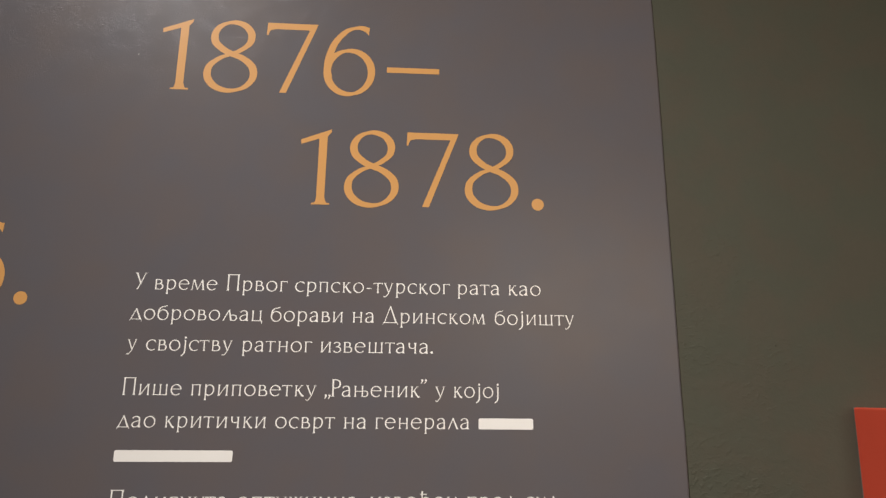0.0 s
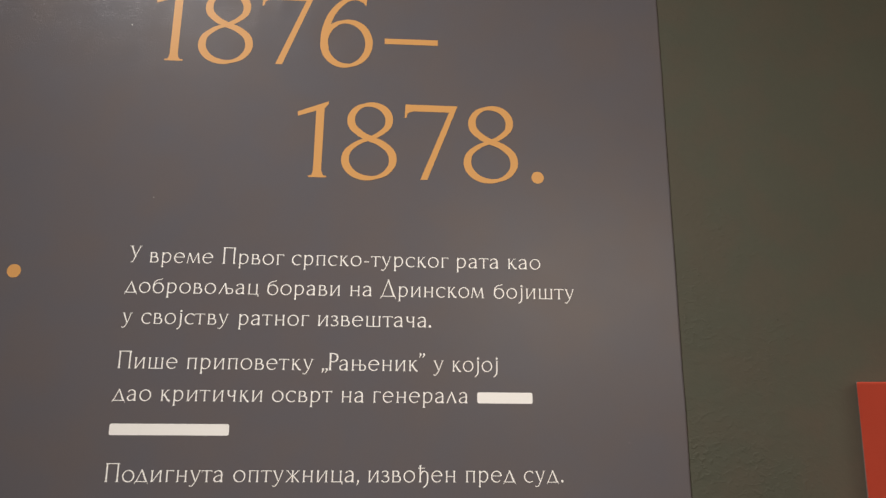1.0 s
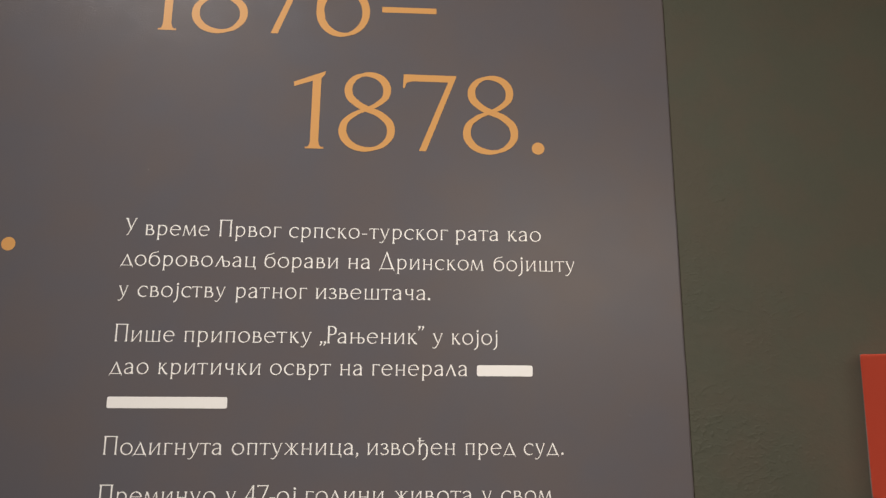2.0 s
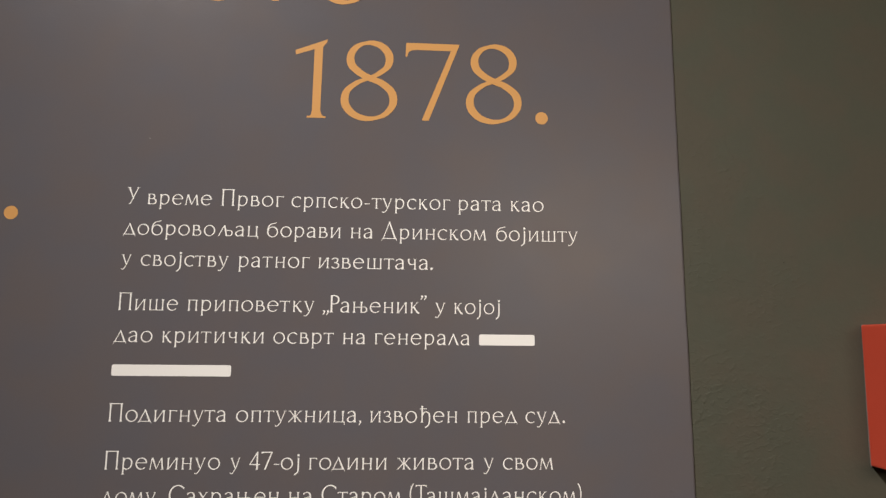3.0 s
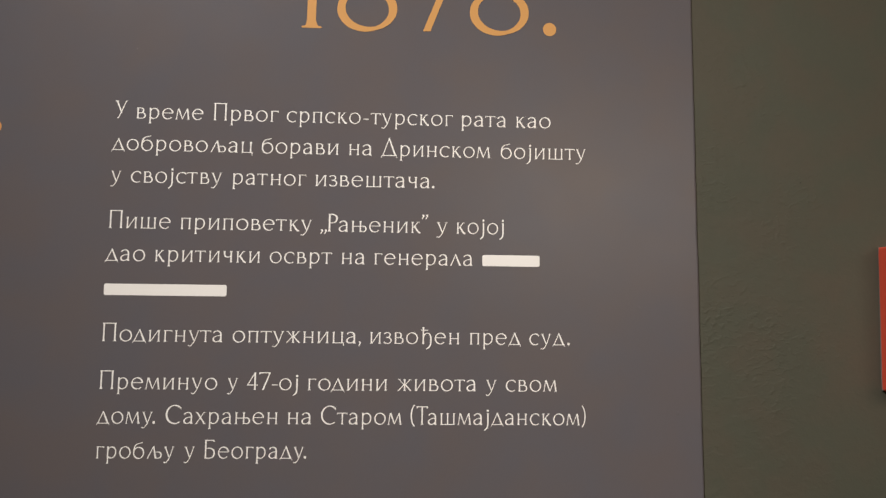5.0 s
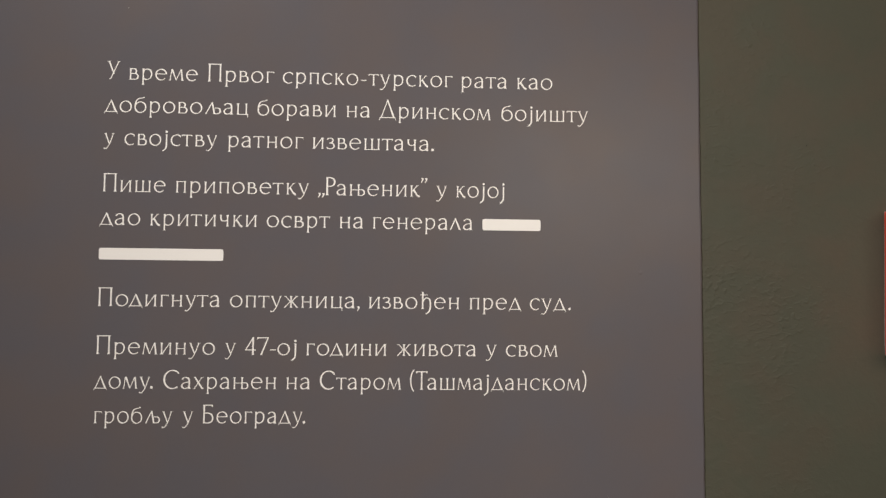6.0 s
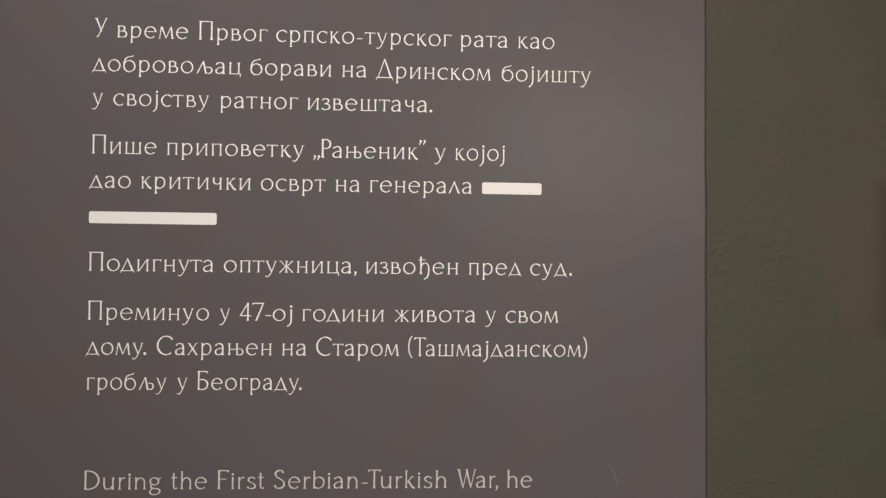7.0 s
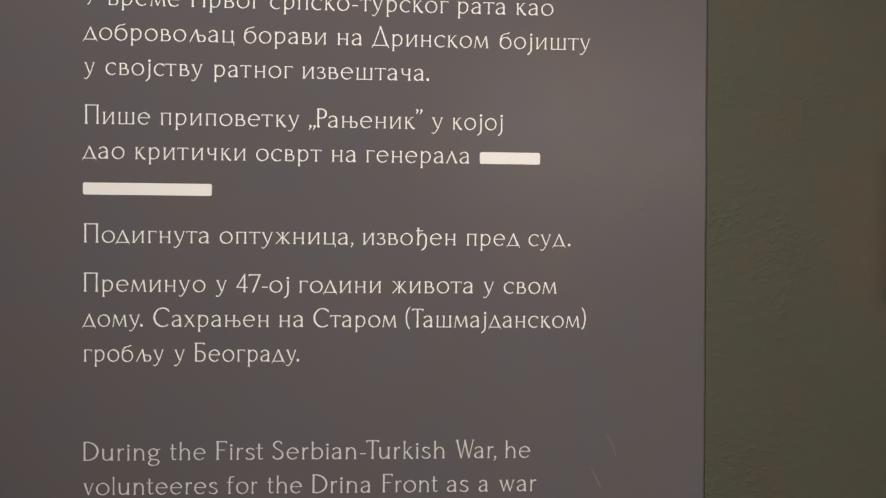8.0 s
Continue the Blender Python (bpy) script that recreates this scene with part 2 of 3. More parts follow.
def pen_stroke(points, closed, thin, thick, nib):
    """A ribbon along the curve whose width follows a broad nib held at the angle nib, in degrees."""
    line = spline(points, closed)
    n = len(line)
    verts, faces = [], []
    for i, p in enumerate(line):
        d = (line[(i + 1) % n] - line[i - 1]) if closed else (line[min(i + 1, n - 1)] - line[max(i - 1, 0)])
        a = math.atan2(d.y, d.x)
        w = (thin + (thick - thin) * abs(math.sin(a - radians(nib)))) / 2
        off = Vector((-math.sin(a), math.cos(a))) * w
        lift = 0.08 * i / n  # keeps the two passes of a crossing apart
        verts += [(*(p + off), lift), (*(p - off), lift)]
    for i in range(n if closed else n - 1):
        j = (i + 1) % n
        faces.append((2 * i, 2 * i + 1, 2 * j + 1, 2 * j))
    return verts, faces


def polygon(points, lift=0.0):
    return [(x, y, lift) for x, y in points], [tuple(range(len(points)))]


def disc(cx, cy, r, n=40):
    return polygon([(cx + r * math.cos(2 * math.pi * k / n), cy + r * math.sin(2 * math.pi * k / n)) for k in range(n)])


def merged(*shapes):
    verts, faces = [], []
    for v, f in shapes:
        k = len(verts)
        verts += v
        faces += [tuple(i + k for i in face) for face in f]
    return verts, faces


def numeral_1():
    foot = spline([(0, 0.4), (0.3, 1.9), (3.9, 3.0), (5.5, 9.0)], False, 6)
    foot_r = spline([(15.0, 9.0), (17.2, 3.0), (21.0, 1.9), (21.3, 0.4)], False, 6)
    outline = [tuple(p) for p in foot] + [(5.9, 82.4), (-15.2, 75.2), (-15.8, 80.8), (20.4, 94.8), (20.2, 91.2), (15.7, 85.5)] + [tuple(p) for p in foot_r] + [(21.3, 0), (0, 0)]
    return polygon(outline)


def numeral_7():
    serif = spline([(-0.4, 77.0), (1.6, 77.0), (4.0, 83.0), (11.0, 85.3)], False, 6)
    return polygon([tuple(p) for p in serif] + [(52.6, 85.0), (19.4, 0.0), (27.6, 0.0), (62.5, 92.6), (62.3, 93.4), (0.3, 93.8)])


def arc(cx, cy, rx, ry, a0, a1, n=12):
    """Points along an ellipse from a0 to a1 degrees."""
    return [(cx + rx * math.cos(radians(a0 + (a1 - a0) * k / n)), cy + ry * math.sin(radians(a0 + (a1 - a0) * k / n))) for k in range(n + 1)]


def numeral_8():
    loop = arc(0, 72.5, 22.6, 19.8, -60, 240, 8) + [(0, 49.3)] + arc(0, 23.4, 28.0, 23.0, 60, -240, 8) + [(0, 49.3)]
    v, f = pen_stroke(loop, True, 4.2, 9.2, 16)
    return [(x + 33.2, y, z) for x, y, z in v], f


def numeral_6():
    bowl = pen_stroke(arc(32.0, 30.2, 27.2, 29.2, 0, 337.5, 15), True, 4.2, 9.2, 14)
    sweep = pen_stroke([(52.5, 88.6), (42, 91.2), (27, 86), (13.5, 70), (6.4, 50), (4.9, 33), (6.5, 22)], False, 4.2, 9.2, 14)
    tip = polygon([(55.2, 92.2), (50, 91.5), (46, 87.6), (50, 86.2), (54.4, 80.8)], 0.12)
    return merged(bowl, ([(x, y, 0.09 + 0.1 * z) for x, y, z in sweep[0]], sweep[1]), tip)


def numeral(shape, x, z, name="numeral"):
    v, f = shape
    ob = part(name, [(0.001 * a, -0.001 * c, 0.001 * b) for a, b, c in v], f, ORANGE, panel)
    ob.location = (0.001 * x, FACE, 0.001 * z)
    return ob


YEAR_A, YEAR_B, YEAR_C = 1926.2, 1785.7, 1662.8
numeral(numeral_1(), -283.3, YEAR_A)
numeral(numeral_8(), -246.4, YEAR_A)
numeral(numeral_7(), -172.3, YEAR_A)
numeral(numeral_6(), -100.8, YEAR_A)
numeral(polygon([(0, 0), (65, 0), (65, 7.2), (0, 7.2)]), -22.7, YEAR_A + 31.4, "dash")
numeral(numeral_1(), -107.0, YEAR_B)
numeral(numeral_8(), -70.2, YEAR_B)
numeral(numeral_7(), 4.2, YEAR_B)
numeral(numeral_8(), 73.7, YEAR_B)
numeral(disc(0, 0, 7.4), 162.4, YEAR_B + 6.3, "full_stop")
numeral(numeral_6(), -505.7, YEAR_C)
numeral(disc(0, 0, 7.5), -421.3, YEAR_C + 6.7, "full_stop")

# ---- lettering: a light roman with flared stems, each letter drawn with a broad pen ----
XH, CAP = 11.9, 18.8  # millimetres
WIDTHS = dict(а=.86, б=1.06, в=.84, г=.72, д=1.20, е=1.05, ж=1.28, з=.76, и=.99, ј=.47, к=.88, л=1.02, љ=1.40, м=1.34, н=.94, њ=1.38, о=1.08)
WIDTHS.update(п=.91, р=.93, с=.92, т=.95, ћ=.95, ђ=.98, у=.98, х=.94, ц=1.04, ч=.82, ш=1.42, У=1.2, П=1.23, Д=1.55, Р=.90, С=1.38, Т=1.08, Б=1.0)
WIDTHS.update(D=1.28, u=.97, r=.58, i=.22, n=.95, g=1.02, t=.56, h=.98, e=1.04, F=.95, s=.78, S=.95, b=1.0, a=.85, T=1.1, k=.88, W=1.70, v=.90, o=1.14, l=.18, f=.65, w=1.40)
WIDTHS.update({"4": 0.95, "7": 1.0, "-": 0.50, "(": 0.42, ")": 0.40})
WIDTHS.update({",": 0.24, ".": 0.25, "„": 0.62, "”": 0.62})
SHAPED = {}
STEM, HAIR, SPUR = 0.132, 0.070, 0.055  # of the x-height


def stroke(x0, y0, x1, y1, w0, w1):
    """A straight stroke with level ends; widths are taken level."""
    return polygon([(x0 - w0 / 2, y0), (x0 + w0 / 2, y0), (x1 + w1 / 2, y1), (x1 - w1 / 2, y1)])


def stem(x, y0=0.0, y1=1.0, foot=SPUR, head=SPUR, w=STEM, rise=0.16):
    """An upright stem, slightly waisted, that widens into spurs at its foot and head."""
    h = w / 2
    right = [(h + foot, y0), (h + foot * 0.85, y0 + rise * 0.2), (h + foot * 0.2, y0 + rise * 0.55), (h, y0 + rise), (h * 0.92, (y0 + y1) / 2), (h, y1 - rise), (h + head * 0.2, y1 - rise * 0.55), (h + head * 0.85, y1 - rise * 0.2), (h + head, y1)]
    return polygon([(x + a, y) for a, y in right] + [(x - a, y) for a, y in reversed(right)])


def level(x0, x1, y0, y1):
    return polygon([(x0, y0), (x1, y0), (x1, y1), (x0, y1)])


def drop(x, y, side, t=HAIR):
    """The small wedge that hangs from the end of a level bar whose top corner is (x, y)."""
    return polygon([(x, y), (x, y - t * 2.3), (x - side * 0.035, y - t * 2.3), (x - side * 0.10, y - t * 0.9), (x - side * 0.12, y)])


def pen(points, closed=False, thin=HAIR, thick=STEM, nib=18):
    return pen_stroke(points, closed, thin, thick, nib)


def comma(x, y, k=1.0):
    """A slanted wedge with its round head at (x, y)."""
    return polygon([(x - 0.09 * k, y + 0.10 * k), (x + 0.02 * k, y + 0.14 * k), (x + 0.10 * k, y + 0.08 * k), (x + 0.08 * k, y - 0.06 * k), (x - 0.06 * k, y - 0.30 * k), (x - 0.11 * k, y - 0.28 * k), (x - 0.02 * k, y - 0.06 * k)])


def bowl(x, y0, y1, reach):
    """A half-round bowl from a stem at x, between the heights y0 and y1."""
    m, r = (y0 + y1) / 2, (y1 - y0) / 2
    straight = max(reach - r * 0.95, 0.05)
    return pen([(x, y1), (x + straight * 0.6, y1)] + arc(x + straight, m, reach - straight, r, 80, -80, 8) + [(x + straight * 0.6, y0), (x, y0)], nib=4)


def arch(x0, x1, y=0.60):
    """The shoulder that springs from one stem and runs into the next."""
    w = x1 - x0
    return pen([(x0, y), (x0 + w * 0.16, y + 0.20), (x0 + w * 0.40, 0.945), (x0 + w * 0.68, 0.93), (x0 + w * 0.92, 0.80), (x1, y)], nib=8)


def tail(x0, x1, joint, thick=STEM, thin=HAIR):
    """The two strokes of a letter like y, with a tail that ends in a small drop."""
    mid = x0 + (x1 - x0) * 0.53
    low = x0 + (x1 - x0) * 0.20
    return [stroke(mid - 0.01, joint, x0 + 0.09, 1.0, thick * 0.9, thick * 1.15), pen([(x1 - 0.07, 1.0), (mid + 0.03, joint), (low + 0.10, -0.26), (low - 0.02, -0.35), (low - 0.12, -0.33)], thin=thin, thick=thin * 1.25),
            polygon([(low - 0.17 + 0.055 * math.cos(k * 0.7), -0.315 + 0.055 * math.sin(k * 0.7)) for k in range(9)]), level(x0 - 0.02, x0 + 0.25, 1 - thin * 0.6, 1.0), level(x1 - 0.19, x1 + 0.03, 1 - thin * 0.6, 1.0)]


def round_open(cx, rx, ry, cy=0.5, thin=HAIR, thick=STEM):
    """A round open to the right, with an upright wedge at its upper end."""
    x, y = cx + rx * math.cos(radians(50)), cy + ry * math.sin(radians(50))
    return [pen(arc(cx, cy, rx, ry, 55, 308, 14), thin=thin, thick=thick), polygon([(x - 0.03, y + thin * 0.9), (x + 0.045, y + thin * 0.6), (x + 0.045, y - thin * 1.7), (x + 0.01, y - thin * 1.7), (x - 0.05, y - thin * 0.1)])]


def ring(cx, cy, rx, ry):
    return pen(arc(cx, cy, rx, ry, 0, 337.5, 15), True)


def small_letter(ch):
    """The strokes of a small letter or mark whose x-height is 1."""
    w = WIDTHS.get(ch, 1.0)
    a, b = STEM / 2 + SPUR, w - STEM / 2 - SPUR
    if ch in "оo":
        return [ring(0.54, 0.5, 0.475, 0.475)]
    if ch in "еe":
        return [pen(arc(0.52, 0.5, 0.455, 0.47, 8, 318, 15)), level(0.09, 0.99, 0.525, 0.525 + HAIR)]
    if ch == "с":
        return round_open(0.53, 0.46, 0.475)
    if ch in "аa":
        return [pen([(0.10, 0.78), (0.17, 0.89), (0.32, 0.962), (0.50, 0.94), (0.62, 0.83), (0.655, 0.66)]), stem(0.66, 0, 0.70, head=0.0), pen([(0.66, 0.585), (0.46, 0.56), (0.24, 0.48), (0.10, 0.34), (0.10, 0.17), (0.22, 0.05), (0.40, 0.05), (0.56, 0.14), (0.66, 0.26)])]
    if ch == "б":
        return [ring(0.53, 0.47, 0.465, 0.465), pen([(0.075, 0.50), (0.09, 0.80), (0.20, 1.07), (0.40, 1.22), (0.66, 1.27), (0.88, 1.35)], nib=10)]
    if ch == "в":
        return [stem(0.12, head=0.03, foot=0.03), bowl(0.12, 0.535, 0.962, 0.47), bowl(0.12, 0.038, 0.535, 0.62)]
    if ch == "ж":
        c = w / 2
        return [stem(c), stroke(c - 0.02, 0.47, 0.14, 1.0, 0.10, 0.10), stroke(c + 0.02, 0.47, w - 0.14, 1.0, 0.10, 0.10), stroke(0.06, 0.0, c - 0.03, 0.58, 0.13, 0.10), stroke(w - 0.07, 0.0, c + 0.03, 0.58, 0.18, 0.13),
                level(0.03, 0.25, 0.945, 1.0), level(w - 0.25, w - 0.03, 0.945, 1.0)]
    if ch == "з":
        return [pen([(0.05, 0.84), (0.17, 0.935), (0.36, 0.965), (0.56, 0.89), (0.59, 0.73), (0.47, 0.585), (0.24, 0.535)], nib=5), pen([(0.24, 0.535), (0.48, 0.52), (0.67, 0.40), (0.68, 0.20), (0.54, 0.07), (0.33, 0.03), (0.14, 0.07), (0.03, 0.17)], nib=5)]
    if ch == "ј":
        return [pen([(0.36, 0.99), (0.36, 0.5), (0.355, 0.05), (0.31, -0.20), (0.20, -0.34), (0.04, -0.46)], nib=0, thin=0.06), polygon([(0.22, 1.0), (0.43, 1.0), (0.43, 0.90), (0.31, 0.94)]), disc(0.35, 1.22, 0.105, 16)]
    if ch in "кk":
        return [stem(0.12, 0.0, 1.5 if ch == "k" else 1.0), stroke(0.18, 0.46, 0.68, 1.0, 0.10, 0.11), level(0.57, 0.81, 0.945, 1.0), pen([(0.32, 0.60), (0.52, 0.32), (0.70, 0.10), (0.90, 0.0)], thin=0.10, thick=0.16, nib=50)]
    if ch == "м":
        return [stroke(0.10, 0.0, 0.24, 1.0, 0.08, 0.08), stroke(0.66, 0.03, 0.27, 1.0, 0.09, 0.17), stroke(0.65, 0.03, 1.08, 1.0, 0.065, 0.085), stroke(1.22, 0.0, 1.09, 1.0, 0.15, 0.13), level(0.0, 0.20, 0.0, 0.045), level(1.09, 1.34, 0.0, 0.045)]
    if ch == "р":
        return [stem(0.12, -0.42, 1.0, head=0.03), pen([(0.12, 0.66), (0.22, 0.85), (0.42, 0.955), (0.66, 0.91), (0.83, 0.72), (0.85, 0.46), (0.75, 0.20), (0.53, 0.05), (0.30, 0.06), (0.12, 0.18)])]
    if ch == "у":
        return tail(0.02, 0.96, 0.10)
    if ch == "х":
        return [stroke(0.85, 0.0, 0.13, 1.0, 0.18, 0.18), stroke(0.07, 0.0, 0.80, 1.0, 0.085, 0.085), level(0.0, 0.20, 0.0, 0.045), level(0.70, 0.92, 0.955, 1.0), level(0.02, 0.26, 0.955, 1.0), level(0.73, 0.96, 0.0, 0.045)]
    if ch == "ч":
        return [pen([(0.12, 1.0), (0.12, 0.72), (0.20, 0.53), (0.40, 0.47), (0.58, 0.51), (0.70, 0.60)], nib=4), stem(0.70), level(0.02, 0.22, 0.95, 1.0)]
    if ch == "ђ":
        return [stem(0.22, 0.0, 1.48, head=0.03), level(0.02, 0.62, 1.18, 1.25), arch(0.22, 0.86), pen([(0.86, 0.62), (0.865, 0.25), (0.82, -0.08), (0.68, -0.30), (0.48, -0.44)], nib=0, thin=0.06)]
    if ch == "л":
        return [stroke(0.05, 0, 0.50, 1.0, 0.12, 0.09), stroke(0.91, 0, 0.47, 1.04, 0.19, 0.12)]
    if ch == "д":
        return [stroke(0.15, HAIR * 0.8, w * 0.50, 1.0, 0.095, 0.085), stroke(w - 0.17, HAIR * 0.8, w * 0.49, 1.06, 0.185, 0.12), level(0.05, w - 0.05, 0, HAIR),
                polygon([(0.0, -0.15), (0.04, -0.15), (0.10, 0), (0.05, HAIR * 0.6)]), polygon([(w - 0.04, -0.15), (w, -0.15), (w - 0.05, HAIR * 0.6), (w - 0.10, 0)])]
    if ch == "љ":
        return [stroke(0.05, 0, 0.56, 1.0, 0.11, 0.09), stroke(0.80, 0, 0.58, 1.04, 0.17, 0.13), bowl(0.78, 0.038, 0.54, 0.52)]
    if ch == "н":
        return [stem(a), stem(b), level(a, b, 0.47, 0.47 + HAIR)]
    if ch == "њ":
        return [stem(a), stem(0.80, foot=0.02), level(a, 0.82, 0.47, 0.47 + HAIR), bowl(0.80, 0.038, 0.53, 0.51)]
    if ch == "и":
        return [stem(a), stem(b), stroke(a + 0.05, 0.03, b - 0.05, 0.97, 0.095, 0.095)]
    if ch == "п":
        return [stem(a, head=0.0), stem(b, head=0.0), level(0.01, w - 0.01, 1 - HAIR, 1.0)]
    if ch == "ш":
        return [stem(x, foot=0.0) for x in (a, w / 2, b)] + [level(0.02, w - 0.02, 0.0, HAIR)]
    if ch == "ц":
        return [stem(a, foot=0.0), stem(b - 0.06, foot=0.0), level(0.02, w - 0.04, 0.0, HAIR), polygon([(w - 0.10, 0.02), (w - 0.055, -0.24), (w, -0.24), (w, HAIR), (w - 0.10, HAIR)])]
    if ch == "т":
        return [stem(w / 2, head=0.0), level(0.02, w - 0.02, 1 - HAIR, 1.0), drop(0.0, 1.0, -1), drop(w, 1.0, 1)]
    if ch == "г":
        return [stem(a, head=0.0), level(0.02, w - 0.02, 1 - HAIR, 1.0), drop(w, 1.0, 1)]
    if ch == "u":
        return [pen([(0.12, 1.0), (0.12, 0.42), (0.17, 0.17), (0.34, 0.04), (0.54, 0.07), (0.70, 0.19), (0.80, 0.38)], nib=6), stem(0.80), level(0.02, 0.16, 0.95, 1.0)]
    if ch == "r":
        return [stem(0.12, head=0.03), pen([(0.13, 0.60), (0.20, 0.78), (0.33, 0.92), (0.47, 0.955), (0.58, 0.91)], nib=30)]
    if ch == "i":
        return [stem(0.11, head=0.02, foot=0.04), disc(0.11, 1.22, 0.10, 16)]
    if ch == "l":
        return [stem(0.10, 0.0, 1.5, head=0.02, foot=0.04)]
    if ch in "nh":
        return [stem(0.12, 0.0, 1.5 if ch == "h" else 1.0, head=0.03), arch(0.12, 0.83), stem(0.83, 0.0, 0.64, head=0.0)]
    if ch == "g":
        return [ring(0.42, 0.665, 0.33, 0.295), polygon([(0.62, 0.90), (0.98, 0.97), (0.96, 0.88), (0.66, 0.82)]), pen([(0.24, 0.42), (0.14, 0.28), (0.20, 0.14), (0.45, 0.08), (0.74, 0.03), (0.87, -0.12), (0.78, -0.32), (0.52, -0.42), (0.24, -0.40), (0.08, -0.27), (0.12, -0.10), (0.28, 0.09)])]
    if ch == "t":
        return [pen([(0.22, 1.34), (0.22, 0.85), (0.22, 0.30), (0.26, 0.11), (0.38, 0.045), (0.55, 0.11)], nib=4), level(0.0, 0.54, 1 - HAIR, 1.0)]
    if ch == "s":
        return [pen([(0.63, 0.82), (0.52, 0.94), (0.34, 0.962), (0.17, 0.88), (0.13, 0.72), (0.26, 0.58), (0.48, 0.48), (0.64, 0.34), (0.65, 0.17), (0.50, 0.05), (0.30, 0.035), (0.14, 0.08), (0.05, 0.20)], nib=-20)]
    if ch == "b":
        return [stem(0.12, 0.0, 1.5, head=0.03, foot=0.0), pen([(0.12, 0.68), (0.24, 0.86), (0.46, 0.955), (0.72, 0.90), (0.88, 0.70), (0.90, 0.44), (0.79, 0.18), (0.55, 0.045), (0.30, 0.06), (0.12, 0.18)])]
    if ch == "v":
        return [stroke(0.46, 0.0, 0.13, 1.0, 0.10, 0.17), stroke(0.45, 0.0, 0.80, 1.0, 0.07, 0.085), level(0.02, 0.25, 0.955, 1.0), level(0.71, 0.90, 0.955, 1.0)]
    if ch == "w":
        return [stroke(x + 0.33, 0.0, x, 1.0, 0.10, 0.17) for x in (0.12, 0.68)] + [stroke(x - 0.32, 0.0, x, 1.0, 0.07, 0.085) for x in (0.74, 1.31)] + [level(0.0, 0.23, 0.955, 1.0), level(1.22, 1.42, 0.955, 1.0)]
    if ch == "f":
        return [stem(0.22, 0.0, 1.1, head=0.0), pen([(0.22, 1.02), (0.25, 1.28), (0.36, 1.43), (0.50, 1.46), (0.62, 1.41)], nib=10), level(0.02, 0.56, 1 - HAIR, 1.0)]
    if ch == "-":
        return [level(0.0, 0.5, 0.40, 0.40 + HAIR * 1.2)]
    if ch == ",":
        return [comma(0.14, 0.05)]
    return [disc(0.125, 0.115, 0.125, 20)]


